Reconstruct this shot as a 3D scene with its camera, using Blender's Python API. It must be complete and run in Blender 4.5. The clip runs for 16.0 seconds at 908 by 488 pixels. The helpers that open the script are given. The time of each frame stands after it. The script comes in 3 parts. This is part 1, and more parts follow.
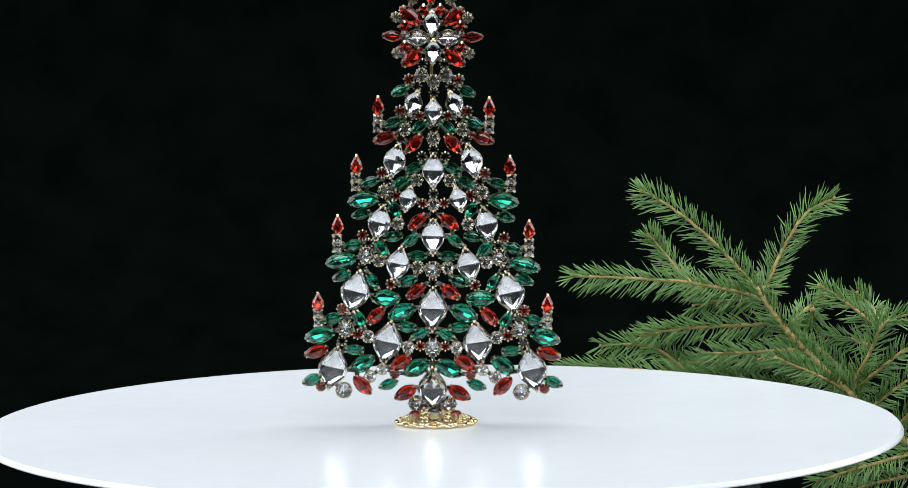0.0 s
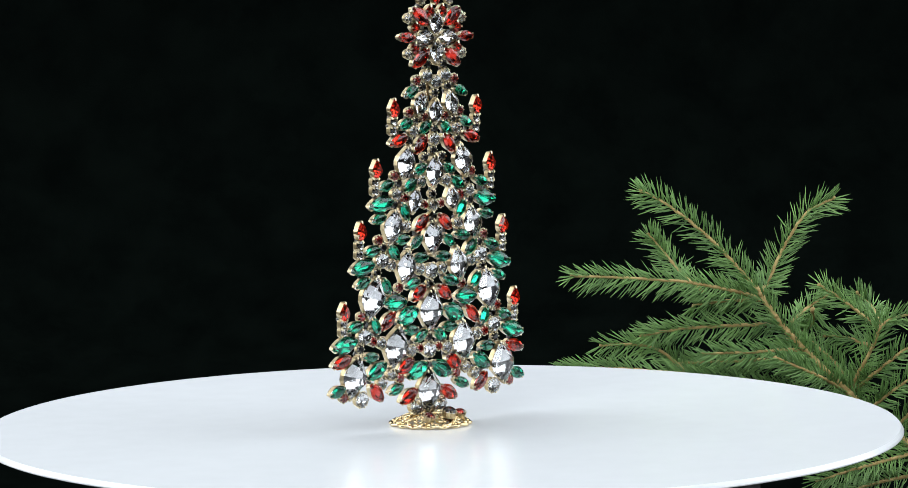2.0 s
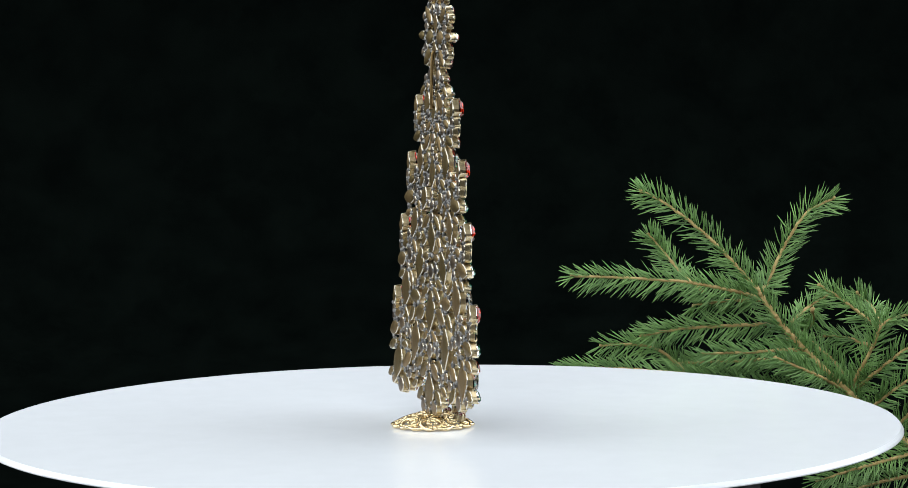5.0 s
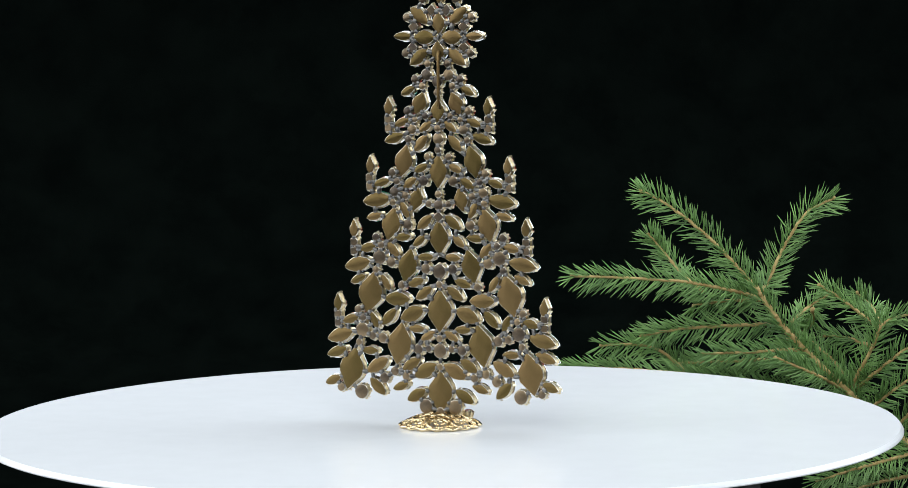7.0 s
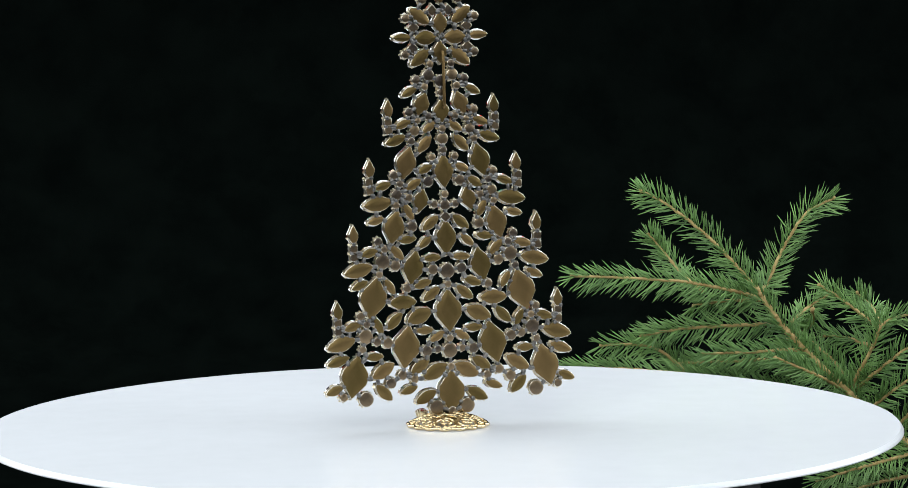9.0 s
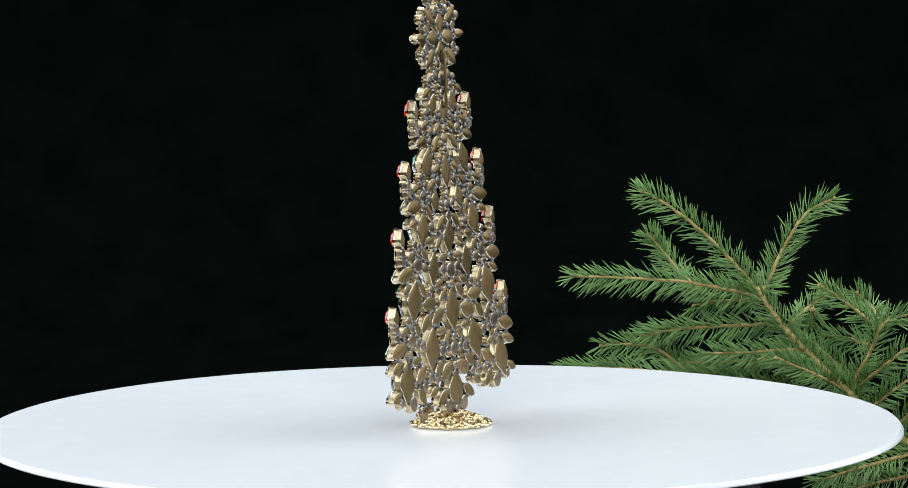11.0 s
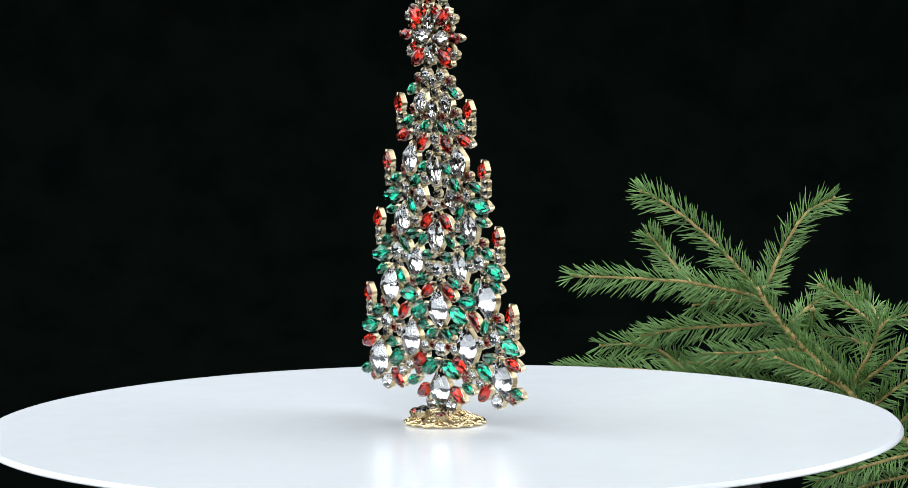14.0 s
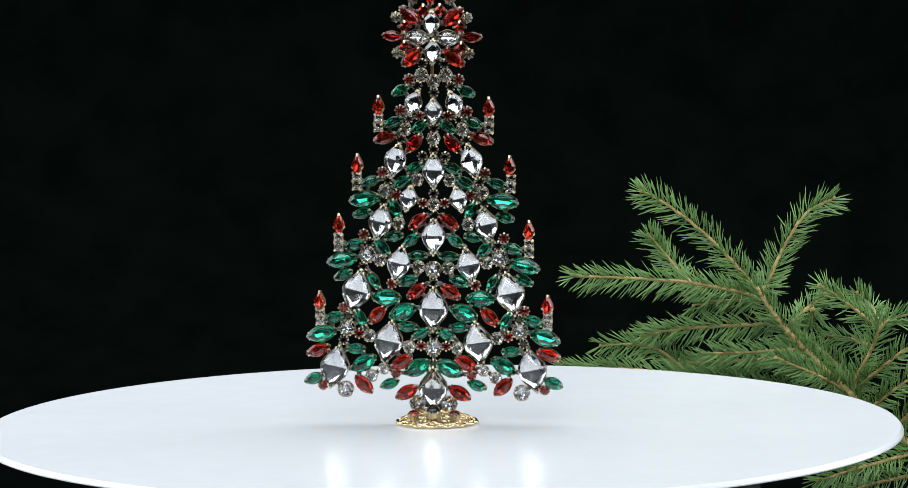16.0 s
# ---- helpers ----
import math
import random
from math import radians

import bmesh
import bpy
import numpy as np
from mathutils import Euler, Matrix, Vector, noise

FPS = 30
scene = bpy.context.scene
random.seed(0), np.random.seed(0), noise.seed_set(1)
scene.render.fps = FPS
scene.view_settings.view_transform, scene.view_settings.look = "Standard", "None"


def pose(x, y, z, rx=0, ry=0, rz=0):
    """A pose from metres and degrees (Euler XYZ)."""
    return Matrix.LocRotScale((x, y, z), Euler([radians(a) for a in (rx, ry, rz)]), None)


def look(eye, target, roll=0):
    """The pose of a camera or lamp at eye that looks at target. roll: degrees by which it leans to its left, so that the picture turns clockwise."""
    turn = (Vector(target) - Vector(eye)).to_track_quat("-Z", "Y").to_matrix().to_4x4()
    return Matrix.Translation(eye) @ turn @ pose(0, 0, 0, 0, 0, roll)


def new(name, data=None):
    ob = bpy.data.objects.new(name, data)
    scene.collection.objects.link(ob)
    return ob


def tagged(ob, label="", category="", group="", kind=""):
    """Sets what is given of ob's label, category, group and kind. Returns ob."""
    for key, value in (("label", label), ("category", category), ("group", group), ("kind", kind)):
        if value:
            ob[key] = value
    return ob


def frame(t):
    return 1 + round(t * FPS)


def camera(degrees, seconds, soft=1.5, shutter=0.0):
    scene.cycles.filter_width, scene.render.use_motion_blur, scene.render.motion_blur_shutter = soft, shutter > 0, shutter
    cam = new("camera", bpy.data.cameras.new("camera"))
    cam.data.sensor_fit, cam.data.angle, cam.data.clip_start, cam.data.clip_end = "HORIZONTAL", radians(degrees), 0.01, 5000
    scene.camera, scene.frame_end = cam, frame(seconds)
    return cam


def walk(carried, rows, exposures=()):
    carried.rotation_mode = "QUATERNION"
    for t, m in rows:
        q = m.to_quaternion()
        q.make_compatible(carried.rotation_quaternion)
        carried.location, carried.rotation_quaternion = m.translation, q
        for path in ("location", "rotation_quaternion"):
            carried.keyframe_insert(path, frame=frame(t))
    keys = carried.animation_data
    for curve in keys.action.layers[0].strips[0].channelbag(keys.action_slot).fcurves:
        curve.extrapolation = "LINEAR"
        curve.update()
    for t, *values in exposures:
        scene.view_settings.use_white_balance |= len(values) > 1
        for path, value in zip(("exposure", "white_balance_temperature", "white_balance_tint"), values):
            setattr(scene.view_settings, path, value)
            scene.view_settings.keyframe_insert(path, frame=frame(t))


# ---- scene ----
# ---- the camera: a long lens two metres off, standing still ----
cam = camera(12.43, 16.0, soft=0.85)
EYE = (0.0, -1.9750, 0.2894)
CAMERA_POSE = look(EYE, (0.00736, -0.01534, 0.08841), -0.623)
walk(cam, [(0, CAMERA_POSE), (16.0, CAMERA_POSE)])

# ---- world and lights: a dark studio with soft boxes ----
world = bpy.data.worlds.new("dark_studio")
scene.world = world
world.use_nodes = True
world.node_tree.nodes["Background"].inputs[0].default_value = (0.0026, 0.0038, 0.0034, 1)
world.node_tree.nodes["Background"].inputs[1].default_value = 1.0
scene.view_settings.exposure = 0.06


def soft_box(name, eye, target, width, height, watts, colour):
    data = bpy.data.lights.new(name, "AREA")
    data.shape, data.size, data.size_y, data.energy, data.color = "RECTANGLE", width, height, watts, colour
    ob = new(name, data)
    ob.matrix_world = look(eye, target)
    return ob


soft_box("overhead_soft_box", (0.0, 0.42, 1.03), (0.0, 0.42, 0.0), 1.4, 1.5, 16, (0.86, 0.93, 1.0))
soft_box("side_soft_box", (-1.25, 0.10, 0.62), (0.0, 0.05, 0.08), 1.9, 0.9, 18, (0.885, 0.95, 1.0))
soft_box("side_soft_box", (1.25, 0.10, 0.62), (0.0, 0.05, 0.08), 1.9, 0.9, 18, (0.885, 0.95, 1.0))
soft_box("front_soft_box", (-0.22, -1.6, 1.08), (0.0, 0.0, 0.08), 1.5, 0.8, 20, (0.90, 0.97, 1.0))


# ---- materials ----
def material(name):
    m = bpy.data.materials.new(name)
    m.use_nodes = True
    return m, m.node_tree.nodes, m.node_tree.links, m.node_tree.nodes["Principled BSDF"]


def varied(name, dark, light, scale, rough=(0.3, 0.5), metal=0.0, bump=0.0, bump_scale=None, by_object=0.0, by_island=0.0):
    """A surface whose colour and roughness wander between two values at two scales, with fine relief."""
    m, nodes, links, bsdf = material(name)
    where = nodes.new("ShaderNodeTexCoord")
    big, fine = nodes.new("ShaderNodeTexNoise"), nodes.new("ShaderNodeTexNoise")
    big.inputs["Scale"].default_value, fine.inputs["Scale"].default_value = scale, scale * 7
    big.inputs["Detail"].default_value, fine.inputs["Detail"].default_value = 3, 4
    add = nodes.new("ShaderNodeMath")
    add.operation = "MULTIPLY_ADD"
    add.inputs[1].default_value = 0.4
    links.new(where.outputs["Object"], big.inputs["Vector"])
    links.new(where.outputs["Object"], fine.inputs["Vector"])
    links.new(fine.outputs["Fac"], add.inputs[0])
    links.new(big.outputs["Fac"], add.inputs[2])
    value = add.outputs[0]
    for amount, node_type, socket in ((by_object, "ShaderNodeObjectInfo", "Random"), (by_island, "ShaderNodeNewGeometry", "Random Per Island")):
        if amount:
            info, more = nodes.new(node_type), nodes.new("ShaderNodeMath")
            more.operation = "MULTIPLY_ADD"
            more.inputs[1].default_value = amount
            links.new(info.outputs[socket], more.inputs[0])
            links.new(value, more.inputs[2])
            value = more.outputs[0]
    span = nodes.new("ShaderNodeMapRange")
    span.inputs["From Min"].default_value, span.inputs["From Max"].default_value = 0.45, 0.95 + by_object + by_island
    links.new(value, span.inputs["Value"])
    mix = nodes.new("ShaderNodeMix")
    mix.data_type = "RGBA"
    mix.inputs[6].default_value, mix.inputs[7].default_value = (*dark, 1), (*light, 1)
    links.new(span.outputs[0], mix.inputs[0])
    links.new(mix.outputs[2], bsdf.inputs["Base Color"])
    gloss = nodes.new("ShaderNodeMapRange")
    gloss.inputs["To Min"].default_value, gloss.inputs["To Max"].default_value = rough
    links.new(fine.outputs["Fac"], gloss.inputs["Value"])
    links.new(gloss.outputs[0], bsdf.inputs["Roughness"])
    bsdf.inputs["Metallic"].default_value = metal
    if bump:
        relief, grain = nodes.new("ShaderNodeBump"), nodes.new("ShaderNodeTexNoise")
        grain.inputs["Scale"].default_value = bump_scale or scale * 4
        relief.inputs["Strength"].default_value, relief.inputs["Distance"].default_value = bump, 0.0004
        links.new(where.outputs["Object"], grain.inputs["Vector"])
        links.new(grain.outputs["Fac"], relief.inputs["Height"])
        links.new(relief.outputs[0], bsdf.inputs["Normal"])
    return m


def glass(name, colour, ior=1.55, sheen=0.5):
    m, nodes, links, bsdf = material(name)
    bsdf.inputs["Base Color"].default_value = (*colour, 1)
    bsdf.inputs["Transmission Weight"].default_value = 1.0
    bsdf.inputs["IOR"].default_value = ior
    bsdf.inputs["Specular IOR Level"].default_value = sheen
    bsdf.inputs["Roughness"].default_value = 0.0
    return m


BRASS = varied("polished_brass", (0.46, 0.37, 0.22), (0.76, 0.66, 0.46), 300, (0.2, 0.38), 1.0, 0.25, 900)
BACK_BRASS = varied("dull_brass_back", (0.106, 0.078, 0.025), (0.215, 0.140, 0.062), 120, (0.40, 0.55), 1.0, 0.06, 300, by_object=1.0)
SOLDER = varied("grey_solder", (0.075, 0.072, 0.07), (0.25, 0.24, 0.225), 400, (0.25, 0.45), 1.0, 0.5, 700)
# paler, silvery tone for the narrow bevel round each setting's back
PALE_RIM = varied("pale_silvery_brass", (0.34, 0.30, 0.23), (0.66, 0.61, 0.52), 300, (0.18, 0.35), 1.0, 0.3, 700)
WALL = varied("dull_brass_wall", (0.34, 0.26, 0.13), (0.64, 0.51, 0.31), 300, (0.22, 0.40), 1.0, 0.2, 900)
GREY_BACK = varied("tarnished_grey_back", (0.050, 0.045, 0.046), (0.28, 0.20, 0.115), 150, (0.32, 0.48), 1.0, 0.1, 300, by_object=1.0)
GOLD = varied("yellow_gold_plate", (0.70, 0.53, 0.28), (0.90, 0.75, 0.48), 250, (0.10, 0.24), 1.0, 0.2, 900)
FOIL = varied("silver_foil", (0.68, 0.68, 0.68), (0.84, 0.84, 0.84), 300, (0.06, 0.12), 1.0)
SOFT_FOIL = varied("satin_silver_foil", (0.50, 0.50, 0.50), (0.63, 0.63, 0.63), 200, (0.05, 0.09), 1.0)
GREY_FOIL = varied("worn_grey_foil", (0.55, 0.55, 0.55), (0.90, 0.90, 0.90), 500, (0.04, 0.1), 1.0)
GLASS = {"clear": glass("clear_crystal", (0.98, 0.98, 0.99)), "green": glass("emerald_glass", (0.018, 0.41, 0.235), 1.52, 0.3),
         "red": glass("ruby_glass", (0.80, 0.036, 0.016), 1.52, 0.3), "garnet": glass("garnet_glass", (0.42, 0.02, 0.014)), "dark": glass("smoky_glass", (0.012, 0.011, 0.010))}
ACRYLIC = varied("white_acrylic", (0.81, 0.82, 0.84), (0.83, 0.84, 0.86), 9, (0.16, 0.21), 0.0, 0.02, 60)
VELVET = varied("black_velvet", (0.0009, 0.0015, 0.0013), (0.0019, 0.0029, 0.0024), 30, (0.9, 1.0), 0.0, 0.4, 900)
VELVET.node_tree.nodes["Principled BSDF"].inputs["Specular IOR Level"].default_value = 0.0
# greys of the unseen added room, picked for what the stones reflect
PAINT = varied("unseen_wall_grey", (0.28, 0.285, 0.29), (0.34, 0.34, 0.345), 2, (0.6, 0.8), 0.0, 0.1, 200)
GREY_FLOOR = varied("unseen_floor_grey", (0.16, 0.16, 0.16), (0.24, 0.24, 0.23), 3, (0.5, 0.7), 0.0, 0.1, 200)
PLASTIC = varied("black_plastic", (0.008, 0.008, 0.008), (0.014, 0.014, 0.014), 60, (0.4, 0.6))
NEEDLE = varied("spruce_needles", (0.036, 0.100, 0.020), (0.262, 0.45, 0.135), 25, (0.45, 0.65), 0.0, by_island=0.6)
BARK = varied("tan_bark", (0.34, 0.215, 0.075), (0.62, 0.45, 0.19), 220, (0.6, 0.9), 0.0, 0.8, 600)


# ---- building helpers ----
def mesh_of(name, bm, *mats):
    me = bpy.data.meshes.new(name)
    bm.to_mesh(me)
    bm.free()
    for m in mats:
        me.materials.append(m)
    return me


def part(name, bm, mat, parent, label=""):
    """Links a bmesh, or a mesh already made, as one object under a thing or a part."""
    me = mesh_of(name, bm, mat) if isinstance(bm, bmesh.types.BMesh) else bm
    ob = new(name, me)
    ob.parent = parent
    return tagged(ob, label)


def smooth(bm):
    for f in bm.faces:
        f.smooth = True


def lathe(bm, profile, segments, centre=(0, 0)):
    """A turned body round the z axis from (radius, height) pairs."""
    rings = []
    for r, z in profile:
        if r < 1e-7:
            rings.append([bm.verts.new((centre[0], centre[1], z))])
        else:
            rings.append([bm.verts.new((centre[0] + r * math.cos(2 * math.pi * i / segments), centre[1] + r * math.sin(2 * math.pi * i / segments), z)) for i in range(segments)])
    for lo, hi in zip(rings, rings[1:]):
        for i in range(segments):
            j = (i + 1) % segments
            if len(lo) == 1:
                bm.faces.new((lo[0], hi[j], hi[i]))
            elif len(hi) == 1:
                bm.faces.new((lo[i], lo[j], hi[0]))
            else:
                bm.faces.new((lo[i], lo[j], hi[j], hi[i]))


def tube(bm, points, radius, sides=6, tip=1.0, closed=False):
    """A round rod along points; tip: its radius at the end, as a share of that at the start."""
    points = [Vector(q) for q in points]
    n, rings, across = len(points), [], None
    for i, q in enumerate(points):
        before = points[i - 1] if i or closed else q
        after = points[(i + 1) % n] if i < n - 1 or closed else q
        along = (after - before).normalized()
        if across is None:
            across = along.orthogonal().normalized()
        across = (across - along * across.dot(along)).normalized()
        other = along.cross(across)
        r = radius[i] if isinstance(radius, (list, tuple)) else radius * (1 + (tip - 1) * i / max(1, n - 1))
        rings.append([bm.verts.new(q + r * (math.cos(2 * math.pi * k / sides) * across + math.sin(2 * math.pi * k / sides) * other)) for k in range(sides)])
    for i in range(n if closed else n - 1):
        a, b = rings[i], rings[(i + 1) % n]
        for k in range(sides):
            bm.faces.new((a[k], a[(k + 1) % sides], b[(k + 1) % sides], b[k]))
    if not closed:
        bm.faces.new(rings[0][::-1])
        bm.faces.new(rings[-1])


def curve_through(points, steps):
    """Points along a smooth curve through the given ones."""
    pts = [Vector(q) for q in points]
    pts = [2 * pts[0] - pts[1]] + pts + [2 * pts[-1] - pts[-2]]
    out = []
    for a, b, c, d in zip(pts, pts[1:], pts[2:], pts[3:]):
        for i in range(steps):
            t = i / steps
            out.append(0.5 * (2 * b + (c - a) * t + (2 * a - 5 * b + 4 * c - d) * t * t + (3 * b - a - 3 * c + d) * t ** 3))
    return out + [pts[-2]]


# ---- the setting: black cloth below and behind ----
def backdrop():
    bm = bmesh.new()
    section = [(-2.3, -0.095), (0.7, -0.095)] + [(0.7 + 0.3 * math.sin(a * math.pi / 24), 0.205 - 0.3 * math.cos(a * math.pi / 24)) for a in range(1, 13)] + [(1.0, 0.95)]
    rows = [[bm.verts.new((x, y, z)) for y, z in section] for x in (-1.15, 1.15)]
    for i in range(len(section) - 1):
        bm.faces.new((rows[0][i], rows[1][i], rows[1][i + 1], rows[0][i + 1]))
    smooth(bm)
    ob = new("backdrop", mesh_of("backdrop", bm, VELVET))
    solid = ob.modifiers.new("thickness", "SOLIDIFY")
    solid.thickness, solid.offset = 0.004, -1
    tagged(ob, "black velvet cloth sweeping up behind the turntable", "backdrop", kind="structure")


backdrop()


# ---- plain grey walls, floor and ceiling: unseen, added to fill the stones' reflections ----
def room():
    x0, x1, y0, y1, z0, z1, thick = -2.3, 2.3, -3.0, 1.7, -0.10, 2.3, 0.1
    slabs = (("wall_south", x0, x1, y0 - thick, y0, z0, z1), ("wall_north", x0, x1, y1, y1 + thick, z0, z1), ("wall_west", x0 - thick, x0, y0, y1, z0, z1),
             ("wall_east", x1, x1 + thick, y0, y1, z0, z1), ("floor", x0, x1, y0, y1, z0 - thick, z0), ("ceiling", x0, x1, y0, y1, z1, z1 + thick))
    for name, a, b, c, d, e, f in slabs:
        bm = bmesh.new()
        bmesh.ops.create_cube(bm, size=1.0, matrix=Matrix.Translation(((a + b) / 2, (c + d) / 2, (e + f) / 2)) @ Matrix.Diagonal((b - a, d - c, f - e, 1)))
        ob = new(name, mesh_of(name, bm, GREY_FLOOR if name == "floor" else PAINT))
        tagged(ob, "plain grey floor, unseen, added to close the set from below" if name == "floor" else "plain grey surface, unseen, added round the set for its reflections", name.split("_")[0], kind="structure")


room()


# ---- the turntable ----
def turntable():
    root = tagged(new("turntable"), "round glossy white acrylic turntable on a low black base", "turntable")
    root.location = (0.0006, 0.0003, -0.095)
    bm = bmesh.new()
    lathe(bm, [(0, 0), (0.148, 0), (0.152, 0.004), (0.152, 0.076), (0.146, 0.082), (0.05, 0.084), (0.05, 0.0915), (0, 0.0915)], 96)
    smooth(bm)
    part("base", bm, PLASTIC, root, "low black plastic base")
    bm = bmesh.new()
    edge = [(0.2184, 0.095), (0.2187, 0.0947), (0.2191, 0.0943), (0.2196, 0.0937), (0.2200, 0.0929), (0.2200, 0.0924), (0.2194, 0.0920), (0.2180, 0.0917)]
    lathe(bm, ([(0, 0.095), (0.1, 0.095), (0.2, 0.095)] + edge + [(0.1, 0.0917), (0, 0.0917)])[::-1], 256)
    for f in bm.faces:
        f.smooth = False
    return part("platter", bm, ACRYLIC, root, "thin glossy white disc with a rounded edge")


PLATTER = turntable()

# ---- the jewelled tree: settings of brass, each with its cut stone ----
MM = 0.001
TREE = tagged(new("jewelled_christmas_tree"), "flat tabletop tree of red, green and clear stones in brass", "ornament")
LEAN = pose(-0.0019, 0.0029, 0.0, 1.95, 0.95, 0)


def outline(kind, a, b, n=16):
    """The plan of a stone: a is half its length along x, b half its width along y."""
    ring = []
    for i in range(n):
        t = 2 * math.pi * i / n
        c, s = math.cos(t), math.sin(t)
        if kind == "lozenge":
            ring.append((a * c, b * math.copysign(min(1.0, ((1 - abs(c)) / 0.80) ** 0.93), s)))
        elif kind == "navette":
            ring.append((a * math.copysign(abs(c) ** 1.15, c), b * math.copysign(abs(s) ** 1.45, s)))
        elif kind == "flame":
            x = a * c
            ring.append((x, b * s * (1.0 - 0.62 * max(0.0, c) ** 0.8) * (1 if c < 0.99 else 0)))
        elif kind == "square":
            k = 1 / max(abs(c), abs(s))
            k = min(k, 1.28)
            ring.append((a * c * k, b * s * k))
        else:
            ring.append((a * c, b * s))
    return ring


def cup_height(kind, length):
    return {"lozenge": 3.4, "navette": 3.2, "flame": 3.4, "square": 3.0, "chaton": 3.0}[kind] * (0.8 if length < 5 and kind == "chaton" else 1.0)


def setting_mesh(kind, length, width):
    """A brass cup with a flat back, a thin wall and small claws bent over the stone."""
    a, b = length / 2 * MM, width / 2 * MM
    high, wall = cup_height(kind, length) * MM, 0.35 * MM
    n = 24 if kind in ("lozenge", "navette") else 16
    bm = bmesh.new()
    plan = [Vector((x, y, 0)) for x, y in outline(kind, a, b, n)]

    def ring(inset, z):
        out = []
        for q in plan:
            k = max(0.05, 1 - inset / max(q.length, 1e-6))
            out.append(bm.verts.new((q.x * k, q.y * k, z)))
        return out

    swell = (0.0 if kind in ("lozenge", "flame", "square") else 0.42 if kind == "navette" else 0.25) * MM
    rings = [ring(max(length, width) * 0.2 * MM, -swell), ring(0.36 * MM, 0.0), ring(0.10 * MM, 0.14 * MM), ring(0.0, 0.5 * MM), ring(0.0, high * 0.92), ring(0.12 * MM, high), ring(wall, high), ring(wall, 0.6 * MM)]
    for lo, hi in zip(rings, rings[1:]):
        for i in range(n):
            bm.faces.new((lo[i], lo[(i + 1) % n], hi[(i + 1) % n], hi[i]))
    bm.faces.new(rings[0][::-1])
    bm.faces.new(rings[-1])
    for f in bm.faces:
        z = f.calc_center_median().z
        f.material_index = 1 if z < 0.01 * MM else 2 if z < 0.4 * MM else 3
        f.smooth = z < 0.4 * MM
    claws = {"lozenge": (0, 35, 145, 180, 215, 325), "navette": (28, 152, 208, 332), "flame": (0, 120, 180, 240), "square": (45, 135, 225, 315),
             "chaton": tuple(range(0, 360, 45)) if length < 5 else tuple(range(0, 360, 36))}[kind]
    reach = (0.9 if kind != "chaton" else 0.25 * length if length < 5 else 0.9) * MM
    for deg in claws:
        i = round(deg / 360 * n) % n
        q = plan[i]
        out = q.normalized()
        side = Vector((-out.y, out.x, 0))
        w = (0.52 if kind != "chaton" else 0.30 if length < 5 else 0.26) * MM
        foot, knee, end = q + out * 0.05 * MM, q + out * 0.58 * MM, q - out * reach
        path = [(foot, 0.8 * MM), (knee, high + 0.3 * MM), (knee - out * 0.2 * MM, high + 0.75 * MM), (end, high + 1.15 * MM)]
        outer = [[bm.verts.new((c + side * s * w * (1.0 if k < 3 else 0.6)) + Vector((0, 0, z))) for s in (-1, 1)] for k, (c, z) in enumerate(path)]
        inner = [[bm.verts.new((c - out * 0.3 * MM * (1 if k < 2 else 0.3) + side * s * w * (1.0 if k < 3 else 0.6)) + Vector((0, 0, z - (0.28 * MM if k > 1 else 0)))) for s in (-1, 1)] for k, (c, z) in enumerate(path)]
        for k in range(3):
            bm.faces.new((outer[k][0], outer[k][1], outer[k + 1][1], outer[k + 1][0]))
            bm.faces.new((inner[k][1], inner[k][0], inner[k + 1][0], inner[k + 1][1]))
            for s in (0, 1):
                bm.faces.new((outer[k][s], outer[k + 1][s], inner[k + 1][s], inner[k][s]))
        bm.faces.new((outer[3][0], outer[3][1], inner[3][1], inner[3][0]))
    bmesh.ops.recalc_face_normals(bm, faces=bm.faces)
    return mesh_of(kind + "_setting", bm, BRASS, GREY_BACK if kind in ("square", "chaton") else BACK_BRASS, PALE_RIM, WALL)


